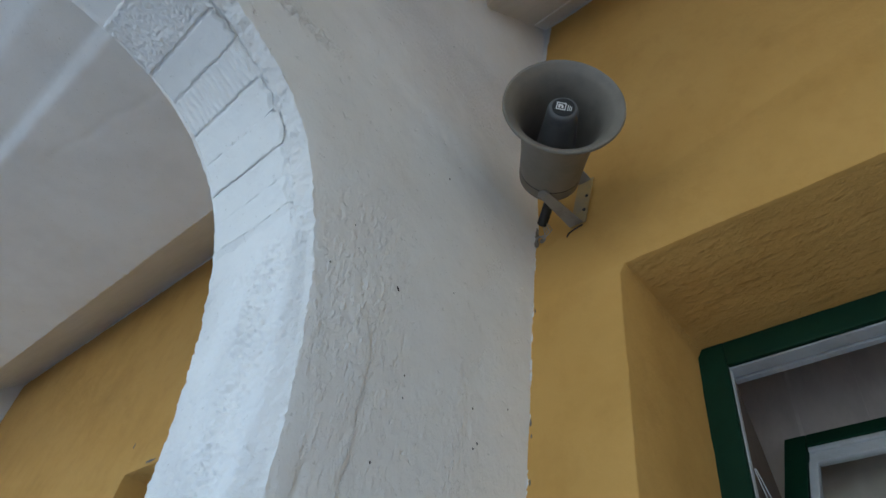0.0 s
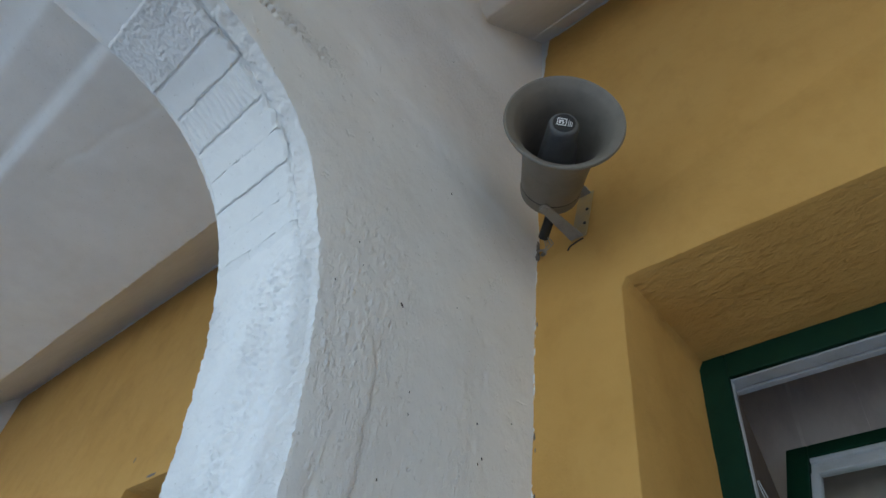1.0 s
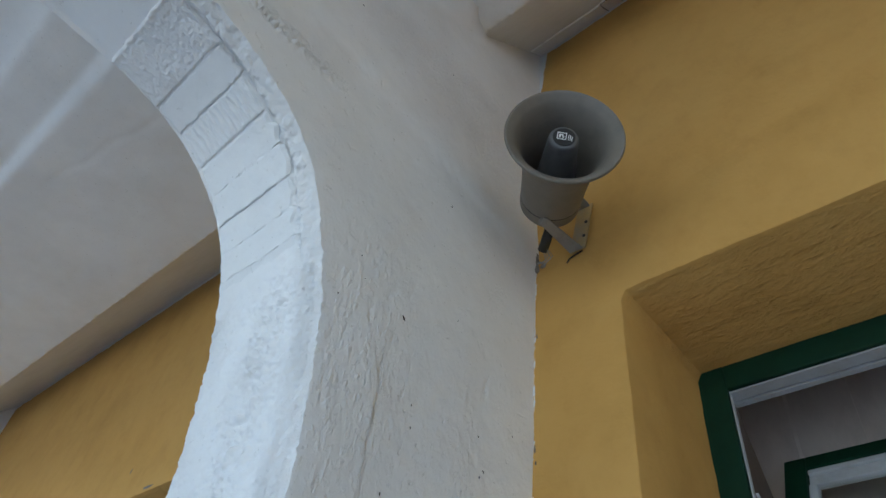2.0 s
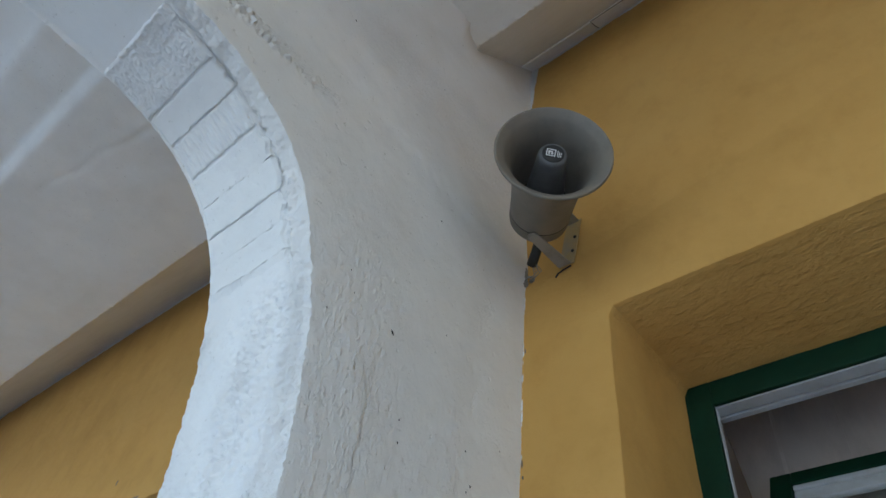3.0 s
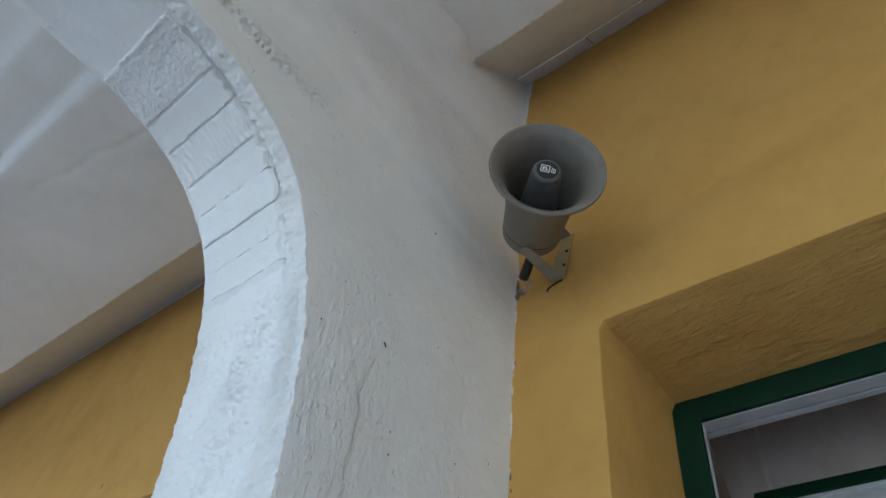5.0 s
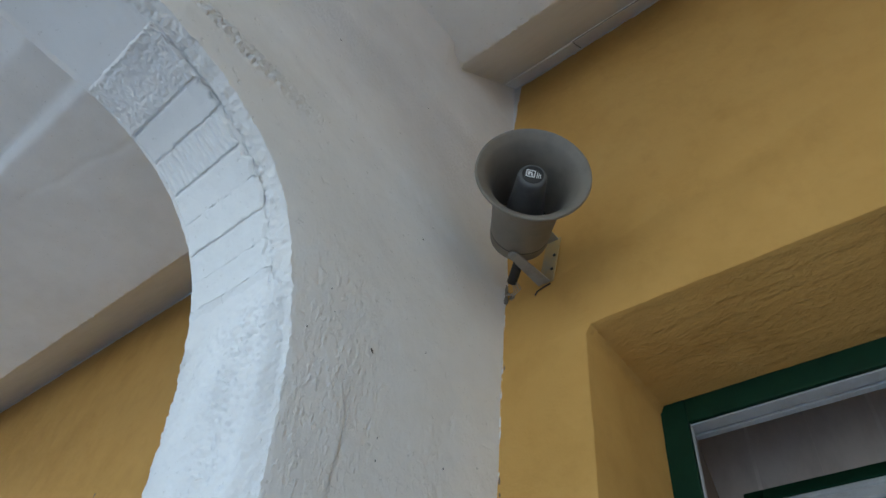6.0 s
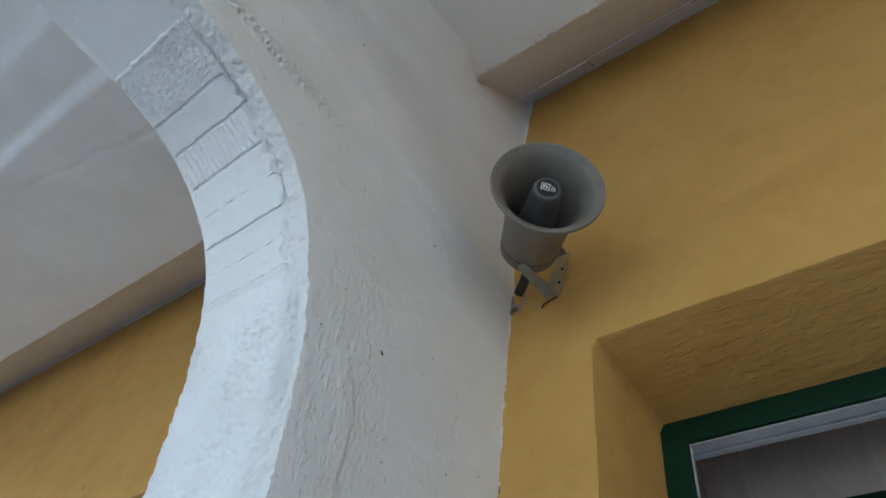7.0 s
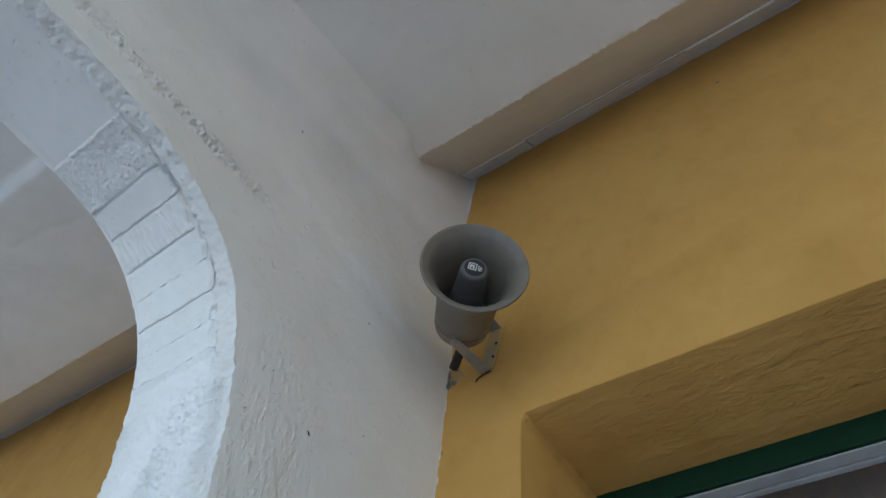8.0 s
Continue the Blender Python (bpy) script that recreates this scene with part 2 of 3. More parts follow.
def extrude_outline(outline, y0, y1, bevel_front=0.0):
    """A wall from its outline in x and z, between two depths."""
    bm = bmesh.new()
    front = [bm.verts.new((x, y0, z)) for x, z in outline]
    back = [bm.verts.new((x, y1, z)) for x, z in outline]
    face = bm.faces.new(front)
    bm.faces.new(back[::-1])
    n = len(outline)
    for k in range(n):
        bm.faces.new((front[k], back[k], back[(k + 1) % n], front[(k + 1) % n]))
    bmesh.ops.recalc_face_normals(bm, faces=bm.faces)
    if bevel_front:
        bmesh.ops.bevel(bm, geom=list(face.edges), offset=bevel_front, segments=2, affect="EDGES", profile=0.5)
    return bm


# ---------------------------------------------------------------- ground, floor, wall, roof
bm = bmesh.new()
bmesh.ops.create_grid(bm, x_segments=40, y_segments=40, size=1500, matrix=Matrix.Translation((0, 0, -0.16)))
tagged(part("ground", bm, EARTH), "pale dry ground beyond the porch", "ground", kind="structure")
tagged(part("floor", boxed((-12, -2.0, -0.14), (6, WALL_BACK, 0.0), 0.01), PAVING), "pale stone floor of the porch", "floor", kind="structure")

OPENINGS = [(-2.588, -1.30), (-0.436, 0.86)]


def wall_outline():
    left, right, top = -12.0, 6.0, 4.1
    pts = [(left, 0.0), (left, top), (right, top), (right, 0.0)]
    for x0, x1 in sorted(OPENINGS, reverse=True):
        zs = np.concatenate([np.arange(0.0, 1.6, 0.08), np.arange(1.6, LINTEL - 0.01, 0.015)])
        xs = np.arange(x0 + 0.012, x1, 0.012)
        pts += [(x1 + 0.003 * lump((9, 0, z), 6), z) for z in zs]
        pts.append((x1, LINTEL))
        pts += [(x, LINTEL + 0.0022 * lump((x, 3, 0), 7) + 0.002 * lump((x, 3, 0), 25) + 0.0022 * lump((x, 3, 0), 70)) for x in xs[::-1]]
        pts += [(x0 + 0.0035 * lump((0, 7, z), 5) + 0.0015 * lump((0, 7, z), 21), z) for z in zs[::-1]]
    return pts


wall_bm = extrude_outline(wall_outline(), WALL_Y, WALL_BACK, 0.0045)
for v in wall_bm.verts:     # the reveals splay a little
    if v.co.y > 1.2 and v.co.z < 2.6:
        v.co.z += 0.004 if v.co.z > 2.40 else 0
        v.co.x -= 0.008 if any(abs(v.co.x - x0) < 0.02 for x0, x1 in OPENINGS) else 0
tagged(part("wall_north", wall_bm, OCHRE, smooth=True, sharp=30), "ochre painted plaster wall with deep door openings", "wall", kind="structure")

# Out of view: an end wall added only to cut the light from the east.
tagged(part("wall_east_blocker", boxed((5.7, -1.58, 0), (5.95, WALL_Y - 0.002, 4.0), 0.01), OCHRE), "unseen ochre end wall added to hold back light from the east", "wall", kind="structure")

# The roof's underside: rising from the eaves, a lower lip, then a steep strip up to the wall.
def roof_under(y):
    if y > 0.692:
        return 3.388 + (y - 0.692) * (3.70 - 3.388) / 0.308
    if y > 0.0:
        return 3.388 - 0.225 * (0.692 - y)
    def up(k):
        k = min(max(k, 0.0), 1.0)
        return 3 * k * k - 2 * k ** 3
    return 3.2323 + 0.20 * y + 0.022 * up(-y / 0.055) + 0.024 * up((-y - 0.20) / 0.09)


def ceiling_mesh():
    bm = bmesh.new()
    ys = [1.02, 1.0, 0.95, 0.90, 0.85, 0.80, 0.75, 0.72, 0.704, 0.697, 0.692, 0.686, 0.675] + [0.66 - 0.012 * k for k in range(53)]
    ys += [0.012 - 0.012 * k for k in range(22)] + [-0.3 - 0.1 * k for k in range(14)]
    xs = [-12 + 0.25 * k for k in range(28)] + [-5 + 0.05 * k for k in range(32)] + [-3.4 + 0.011 * k for k in range(228)] + [-0.89 + 0.03 * k for k in range(8)] + [-0.65 + 0.009 * k for k in range(230)] + [1.45 + 0.15 * k for k in range(4)] + [2 + 0.25 * k for k in range(17)]
    grid = []
    for y in ys:
        row = []
        for x in xs:
            lip = math.exp(-((y - 0.692) / 0.012) ** 2)
            z = roof_under(y) + 0.006 * lump((x, y, 0), 2.5) + 0.002 * lump((x, y, 0), 14)
            z += lip * (0.002 * lump((x, 0, 0), 9) + 0.003 * lump((x, 0, 0), 31) + 0.005 * lump((x, 0, 0), 88))
            if y < 0.70:    # a shrinkage crack across the ceiling, and crust along the lip
                z += 0.0032 * math.exp(-((y - 0.20 - 0.18 * (x + 1.75) - 0.02 * lump((x, 8, 0), 7)) / 0.012) ** 2) * (1 if -2.3 < x < -1.4 else 0)
                z -= 0.004 * max(0.0, lump((x, y, 3), 60) - 0.1) * math.exp(-((0.69 - y) / 0.05) ** 2)
            row.append(bm.verts.new((x, y + lip * (0.004 * lump((x, 5, 0), 11) + 0.007 * lump((x, 5, 0), 75)), z)))
        grid.append(row)
    for a, b in zip(grid, grid[1:]):
        for k in range(len(xs) - 1):
            made = bm.faces.new((a[k], a[k + 1], b[k + 1], b[k]))
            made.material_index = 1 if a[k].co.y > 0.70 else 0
    top = [[bm.verts.new((x, y, 4.1)) for x in (xs[0], xs[-1])] for y in (ys[0], ys[-1])]
    bm.faces.new((top[0][0], top[1][0], top[1][1], top[0][1]))
    bm.faces.new([r[0] for r in grid] + [top[1][0], top[0][0]])
    bm.faces.new([r[-1] for r in grid[::-1]] + [top[0][1], top[1][1]])
    bm.faces.new(grid[-1] + [top[1][1], top[1][0]])
    bm.faces.new(grid[0][::-1] + [top[0][0], top[0][1]])
    bmesh.ops.recalc_face_normals(bm, faces=bm.faces)
    return bm


roof = part("ceiling", ceiling_mesh(), CEILING, smooth=True, sharp=36)
# second slot: the steep strip, its shade put into the colour
roof.data.materials.append(STRIP_SHADED)
tagged(roof, "white sloping porch ceiling, its steep strip along the wall darkened for shade", "ceiling", kind="structure")


# ---------------------------------------------------------------- the arch across the porch
def flat_arch(yc, a, zs, b, n, count=4000):
    """A flattened arch (superellipse) on straight piers, from the wall side over to the garden side, at even steps."""
    phi = np.linspace(0, math.pi, count)
    c, s = np.cos(phi), np.sin(phi)
    y = yc + a * np.sign(c) * np.abs(c) ** (2 / n)
    z = zs + b * np.abs(s) ** (2 / n)
    y = np.concatenate([[y[0]], y, [y[-1]]])
    z = np.concatenate([[0.0], z, [0.0]])
    s = np.concatenate([[0], np.cumsum(np.hypot(np.diff(y), np.diff(z)))])
    return lambda f: (np.interp(f * s[-1], s, y), np.interp(f * s[-1], s, z)), s[-1]


OUTER, OUTER_LEN = flat_arch(-0.476, 0.952, 1.024, 1.506, 4.62)
INNER, INNER_LEN = flat_arch(-0.449, 0.885, 1.134, 1.382, 4.78)


def arch_point(f, x):
    """A point of the arch's underside at the fraction f of its length, at x between the two faces."""
    oy, oz = OUTER(f)
    iy, iz = INNER(f)
    k = (x - BACK_X) / (FACE_X - BACK_X)
    k = 0.36 * k / 0.865 if k < 0.865 else 0.36 + 0.64 * (k - 0.865) / 0.135
    return Vector((x, iy + (oy - iy) * k, iz + (oz - iz) * k))


def arch_normal(f):
    y0, z0 = OUTER(f - 0.002)
    y1, z1 = OUTER(f + 0.002)
    t = Vector((0, y1 - y0, z1 - z0)).normalized()
    return Vector((0, t.z, -t.y))   # out of the opening, into the masonry


def step(v, width):
    return 1 / (1 + math.exp(-max(-40.0, min(40.0, v / width))))


def bell(v, width):
    return math.exp(-min(40.0, (v / width) ** 2))


def face_relief(y, z):
    """How far the plaster of the arch's face stands proud."""
    p = (1.3, y, z)
    d = 0.004 * lump(p, 3.2) + 0.0018 * lump(p, 10) + 0.0005 * lump(p, 34)
    low = step(2.30 - z + 0.05 * lump(p, 4, 8), 0.03)
    if low > 0.02:
        # downward trowel streaks, dabs of paint and small hollows
        long = (y * 96, 3.0, z * 30)
        dab = 0.36 + 0.55 * bell(y - 0.50, 0.08) * bell(z - 2.10, 0.18) + 1.3 * bell(y - 0.79 - 0.012 * lump((0, 0, z), 14), 0.020) * step(2.13 - z, 0.02)
        d += low * dab * (0.0018 * max(0.0, lump(long, 1.0) - 0.12) + 0.0016 * max(0.0, lump(p, 60, 2) - 0.14))
        d -= low * 0.006 * max(0.0, lump((y * 48, 1.0, z * 26), 1.0, 9) - 0.42)
        # the plaster on one side of the long crack stands higher
        crack = 0.577 - 0.03 * step(z - 2.06, 0.015) + 0.007 * lump((0, 0, z), 18) + 0.003 * lump((0, 0, z), 70)
        d += low * 0.0020 * step(crack - y, 0.0012) * step(y - crack + 0.09, 0.03) * step(2.10 - z, 0.01)
        # a broken edge running from the arch's corner to the crack
        d += 0.0014 * step(z - 2.105 + 0.35 * max(0.0, 0.50 - y) - 0.012 * lump((y, 0, 4), 30), 0.003) * step(0.585 - y, 0.012) * bell(z - 2.11, 0.07)
    # an older coat that ends in a slanting edge
    d += 0.0022 * step(y - 0.40 - 0.62 * (z - 2.27) - 0.008 * lump((0, 0, z), 22), 0.004) * bell(z - 2.33, 0.09) * bell(y - 0.44, 0.10)
    # crumbling seam above the ring
    off = z - 2.597 - 0.012 * lump((y, 0, 0), 9)
    along = step(0.31 - y, 0.02) * (0.35 + 0.65 * bell(y - 0.13, 0.13))
    d += along * bell(off, 0.016) * (0.017 * max(0.0, lump(p, 78) - 0.02) + 0.006 * lump(p, 150) - 0.015 * max(0.0, lump(p, 60, 4) - 0.22))
    d += 0.6 * step(0.02 - y, 0.02) * bell(z - 2.64 - 0.02 * lump((y, 0, 5), 8), 0.012) * 0.008 * max(0.0, lump(p, 80, 5) - 0.1)
    d += 0.0035 * step(off, 0.007) * step(0.30 - y, 0.05)
    # broad low ledges: above the seam, and under the ceiling
    d += 0.006 * step(z - 2.755 + 0.18 * max(0.0, y - 0.20) - 0.012 * lump((y, 4, 0), 6), 0.010)
    d += 0.0016 * bell(z - 2.75 + 0.18 * max(0.0, y - 0.20), 0.02) * lump(p, 40, 5)
    d += 0.017 * step(z - 3.03 - 0.16 * y - 0.012 * lump((y, 2, 0), 4), 0.014)
    if z > 2.9 and y < 0.72:     # soft fillet under the ceiling
        d += 0.060 * max(0.0, 1 - max(0.0, roof_under(y) - z) / 0.085) ** 2 * min(1.0, (0.72 - y) / 0.12)
    return d - 0.001 - 0.018 * max(0.0, min(1.0, (z - 2.7) / 0.4))


def arch_mesh():
    fr_fine = [0.265 + 0.00038 * k for k in range(560)]
    fr = [0.0, 0.06, 0.12, 0.16, 0.18, 0.20, 0.22, 0.24, 0.255] + fr_fine + [0.48 + 0.01 * k for k in range(52)] + [1.0]
    xs = [BACK_X, BACK_X + 0.006] + [BACK_X + 0.012 + 0.003 * k for k in range(69)] + [-0.70, -0.697, -0.694, -0.691, -0.688, -0.685, -0.682, -0.679, -0.676, -0.673, -0.670, -0.667, -0.664, -0.6612]
    out = [0.0006, 0.004, 0.008, 0.012, 0.016] + [0.020 + 0.0029 * k for k in range(63)] + [0.2025 + 0.0048 * k for k in range(89)] + [0.63 + 0.012 * k for k in range(30)] + [1.0 + 0.05 * k for k in range(17)]
    bm = bmesh.new()
    rows = []
    for f in fr:
        n = arch_normal(min(max(f, 0.002), 0.998))
        row = []
        far = arch_point(f, BACK_X)
        for d in (1.35, 0.6, 0.25, 0.08, 0.02):
            q = far + n * d
            row.append((BACK_X, min(q.y, 1.03), min(q.z, 3.45 if q.y < 0.72 else 3.8)))
        for x in xs:
            q = arch_point(f, x)
            low = 1 / (1 + math.exp((q.z - 2.17) / 0.015))
            h = 0.004 * lump(q, 6) + 0.0012 * lump(q, 17) + 0.0007 * lump(q, 55)
            if low > 0.02:      # thick, streaky plaster low on the jamb, roughest along its middle
                long = Vector((q.x, q.y, q.z * 0.55))
                band = 0.30 + 0.9 * math.exp(-((x + 0.755 + 0.10 * (2.1 - q.z)) / 0.045) ** 2)
                h += low * band * (0.009 * lump(long, 30) + 0.007 * lump(q, 66) + 0.0065 * lump(q, 150))
            if x > -0.705:
                h += 0.0022 * lump(q, 24, 3) + 0.0036 * lump(q, 52, 3) + 0.0022 * lump(q, 115, 3) - (0.004 * (1 - low) * step(q.y - 0.02, 0.02) if x < -0.695 else 0) + (1 - 0.8 * low) * bell(x + 0.690, 0.012) * (0.006 * max(0.0, lump(q, 62, 12)) + 0.004 * max(0.0, lump(q, 140, 12)))
            if x < BACK_X + 0.004:
                h += 0.0045 * lump(q, 6, 5) + 0.0012 * lump(q, 22, 5) + 0.0022 * lump(q, 70, 5) - 0.002
            q = q - n * h if x > BACK_X + 0.004 else q + n * h
            row.append(tuple(q))
        edge = arch_point(f, FACE_X)
        wear = 0.0026 * lump(edge, 16, 7) + 0.0042 * lump(edge, 55, 7) + 0.0022 * lump(edge, 140, 7)
        for d in out:
            q = edge + n * (d + wear * math.exp(-d / 0.02))
            y, z = min(q.y, 1.03), min(q.z, 3.45 if q.y < 0.72 else 3.8)
            round_off = 0.0016 * math.exp(-d / 0.005)
            row.append((FACE_X - round_off + face_relief(y, z), y, z))
        rows.append([bm.verts.new(p) for p in row])
    for a, b in zip(rows, rows[1:]):
        for k in range(len(a) - 1):
            bm.faces.new((a[k], a[k + 1], b[k + 1], b[k]))
    bmesh.ops.recalc_face_normals(bm, faces=bm.faces)
    return bm


def voussoir(s0, s1, rough, seed, joints=(0.003, 0.003)):
    """One painted brick of the arch's underside, between two lengths along it, standing a little proud."""
    bm = bmesh.new()
    across, along = (110 if rough else 72), (56 if rough > 1.5 else 24)
    x0, x1 = BACK_X + 0.004, -0.703 + 0.006 * lump((seed, 0, 0), 3.3)
    grid = []
    for i in range(-1, along + 2):
        ki = min(max(i / along, 0), 1)
        row = []
        for j in range(-1, across + 2):
            kj = min(max(j / across, 0), 1)
            x = x0 + (x1 + 0.010 * lump((seed, ki * 3, 1), 1.3) - x0) * kj
            s = s0 + (s1 - s0) * ki
            edge_wob = 0.0026 * lump((x * 45, seed, ki), 1) + 0.0018 * lump((x * 130, seed, ki), 1)
            f = (s + edge_wob) / OUTER_LEN
            q = arch_point(f, x)
            n = arch_normal(f)
            rim = i in (-1, along + 1) or j in (-1, across + 1)
            near = i in (0, along) or j in (0, across)
            open_joint = joints[0] if i <= 0 else joints[1] if i >= along else 0.003
            open_joint *= min(1.25, max(0.15, 0.8 + 1.6 * lump((x * 22, seed, i > 0), 1)))
            h = 0.0015 - 1.2 * open_joint if rim else 0.0038 if near and open_joint < 0.001 else -0.0005 if j >= across - 1 else 0.0024 if near else 0.0042 + 0.0012 * lump(q, 40, seed) + 0.0005 * lump(q, 110, seed)
            if rough > 1.5 and not rim:     # dabbed mortar with a raised far edge
                h += 0.0030 * lump(q, 16, seed) + 0.0026 * max(0.0, lump(q, 75, seed)) + 0.0024 * lump(q, 170, seed) + 0.0018 * bell(ki - 0.95, 0.03)
            elif rough and not rim:         # combed across
                h += 0.0012 * math.sin(q.x * 430 + 3 * lump(q, 30, seed)) + 0.0012 * lump(q, 60, seed) + 0.0010 * lump(q, 150, seed)
            if joints[0] < 0.00025:
                h = h * ki - 0.004 * (1 - ki)
            h += 0.004 * lump(q, 6) + 0.0012 * lump(q, 19)
            row.append(bm.verts.new(q - n * h))
        grid.append(row)
    for a, b in zip(grid, grid[1:]):
        for k in range(len(a) - 1):
            bm.faces.new((a[k], a[k + 1], b[k + 1], b[k]))
    bmesh.ops.recalc_face_normals(bm, faces=bm.faces)
    return bm


def arch_length_at(y):
    """The length along the underside at which it stands at y, on the wall side of its crown."""
    f = np.linspace(0.05, 0.5, 2000)
    return float(np.interp(-y, -OUTER(f)[0] + 1e-7 * np.arange(2000), f)) * OUTER_LEN


def porch_arch(mesh, dx, bricks):
    arch = new("arch", mesh)
    arch.location.x = dx
    tagged(arch, "white limewashed masonry arch with worn edges across the porch", "arch", kind="structure")
    if bricks:
        # courses of painted bricks; some joints are open, some nearly filled with paint
        marks = [arch_length_at(y) for y in (0.392, 0.380, 0.353, 0.318, 0.272, 0.219, 0.150, 0.086)]
        gaps = [0.0002, 0.0005, 0.0004, 0.0026, 0.0004, 0.0028, 0.0022, 0.0028]
        for k in range(7):
            part("brick", voussoir(marks[k] + gaps[k], marks[k + 1] - gaps[k + 1], 1.0 if k == 5 else 0.0, k * 3.1 + 1, (gaps[k], gaps[k + 1])), WHITE_BRICK, arch, smooth=True, sharp=75)
        part("mortar_patch", voussoir(marks[-1] + 0.003, marks[-1] + 0.118, 1.6, 40.0), WHITE_ROUGH, arch, "lumpy white mortar patch", smooth=True, sharp=80)
    return arch


arch_data = bpy.data.meshes.new("arch")
arch_bm = arch_mesh()
arch_bm.to_mesh(arch_data)
arch_bm.free()
arch_data.materials.append(WHITE)
arch_data.shade_smooth()
arch_data.set_sharp_from_angle(angle=radians(50))
porch_arch(arch_data, 0.0, True)
porch_arch(arch_data, -BAY, False)


# ---------------------------------------------------------------- doors with a tilted top light
def door_set(x0, x1, name):
    """A green frame in the opening, its white rebate, a top light tilted inwards, and an unseen open leaf below."""
    d = base(name, ((x0 + x1) / 2, FRAME_Y, 0), "dark green door frame with a white rebate and a tilted top light", "door", kind="structure")
    y0, y1, y2 = FRAME_Y, FRAME_Y + 0.016, WALL_BACK + 0.02
    w, head, bar = 0.057, 0.064, 1.84
    top = LINTEL + 0.004
    part("jamb", boxed((x0 - 0.008, y0, 0), (x0 + w, y1, top), 0.003), GREEN, d)
    part("jamb", boxed((x1 - w, y0, 0), (x1 + 0.004, y1, top), 0.003), GREEN, d)
    part("head", boxed((x0 + w, y0 + 0.001, top - head), (x1 - w, y1 - 0.001, top), 0.003), GREEN, d)
    part("transom_bar", boxed((x0 + w, y0 + 0.001, bar - 0.06), (x1 - w, y1 + 0.03, bar), 0.004), GREEN, d)
    part("rebate", boxed((x0 + 0.01, y1, top - head - 0.002), (x1 - 0.01, y1 + 0.040, top), 0.002), FRAME_WHITE, d, "white painted rebate")
    part("rebate", boxed((x0 + 0.01, y1 + 0.047, top - head - 0.003), (x1 - 0.01, y1 + 0.066, top), 0.002), FRAME_WHITE, d, "white painted rebate")
    part("side_rebate", boxed((x0 + 0.002, y1, bar), (x0 + w + 0.001, y1 + 0.016, top - head - 0.003), 0.002), FRAME_WHITE, d, "white painted rebate")
    # wedge coloured as the reveal's shade, widening downwards as the tilted light leans away
    shade_wedge = bmesh.new()
    prof = [(y1 + 0.017, bar), (y1 + 0.017, top - head - 0.004), (y1 + 0.026, top - head - 0.004), (y1 + 0.20, 2.10), (y1 + 0.32, bar)]
    lo = [shade_wedge.verts.new((x0 + w - 0.020, y, z)) for y, z in prof]
    hi = [shade_wedge.verts.new((x0 + w - 0.004, y, z)) for y, z in prof]
    shade_wedge.faces.new(lo)
    shade_wedge.faces.new(hi[::-1])
    for k in range(len(lo)):
        shade_wedge.faces.new((lo[k], hi[k], hi[(k + 1) % len(lo)], lo[(k + 1) % len(lo)]))
    bmesh.ops.recalc_face_normals(shade_wedge, faces=shade_wedge.faces)
    part("shade_wedge", shade_wedge, REVEAL_SHADE, d, "dark brown wedge standing in for the shaded side reveal")
    # the leaf is out of view, set open so that light enters the room
    part("door_leaf", boxed((x1 - w - 0.045, y1 + 0.03, 0.01), (x1 - w, y1 + 1.08, bar - 0.065), 0.004), GREEN, d, "unseen green door leaf set open to light the room")
    # the tilted top light: hung at its foot, its head leaning into the room
    length, lean = 0.571, radians(29)
    foot = Matrix.Translation((0, 1.43, 1.852)) @ Matrix.Rotation(-lean, 4, "X")
    sx0, sx1 = x0 + 0.046, x1 - 0.046
    sash = part("sash", boxed((sx0, 0, 0), (sx0 + 0.052, 0.04, length), 0.004), GREEN, d, "green top light tilted inwards")
    sash.data.transform(foot)

    def on_sash(nm, lo, hi, mat, bevel=0.003):
        b = boxed(lo, hi, bevel)
        b.transform(foot)
        return part(nm, b, mat, sash)
    on_sash("stile", (sx1 - 0.052, 0, 0), (sx1, 0.04, length), GREEN)
    on_sash("rail", (sx0 + 0.052, 0.0005, length - 0.045), (sx1 - 0.052, 0.0395, length), GREEN)
    on_sash("rail", (sx0 + 0.052, 0.0005, 0), (sx1 - 0.052, 0.0395, 0.05), GREEN)
    on_sash("bead", (sx0 + 0.054, 0.006, length - 0.062), (sx1 - 0.054, 0.034, length - 0.046), FRAME_WHITE)
    on_sash("bead", (sx0 + 0.054, 0.012, length - 0.100), (sx1 - 0.054, 0.032, length - 0.0635), FRAME_WHITE)
    on_sash("bead", (sx0 + 0.053, 0.008, 0.052), (sx0 + 0.073, 0.034, length - 0.1015), FRAME_WHITE)
    on_sash("bead", (sx1 - 0.073, 0.008, 0.052), (sx1 - 0.053, 0.034, length - 0.1015), FRAME_WHITE)
    pane = on_sash("pane", (sx0 + 0.068, 0.020, 0.04), (sx1 - 0.068, 0.024, length - 0.095), GLASS, 0)
    pane.visible_shadow = False
    for k, sag in enumerate((0.0, 0.012)):
        pts = [(x0 + w + 0.004 + 0.003 * k, y1 + 0.012, 2.13), (x0 + w + 0.016 + sag, y1 + 0.06, 2.02), (x0 + w + 0.03 + sag, y1 + 0.11, 1.95)]
        part("stay_cord", tube(pts, 0.0012, 6), FRAME_WHITE, d, "thin white stay cord")
    return d


for k, (x0, x1) in enumerate(OPENINGS):
    door_set(x0, x1, "door_%d" % (k + 1))

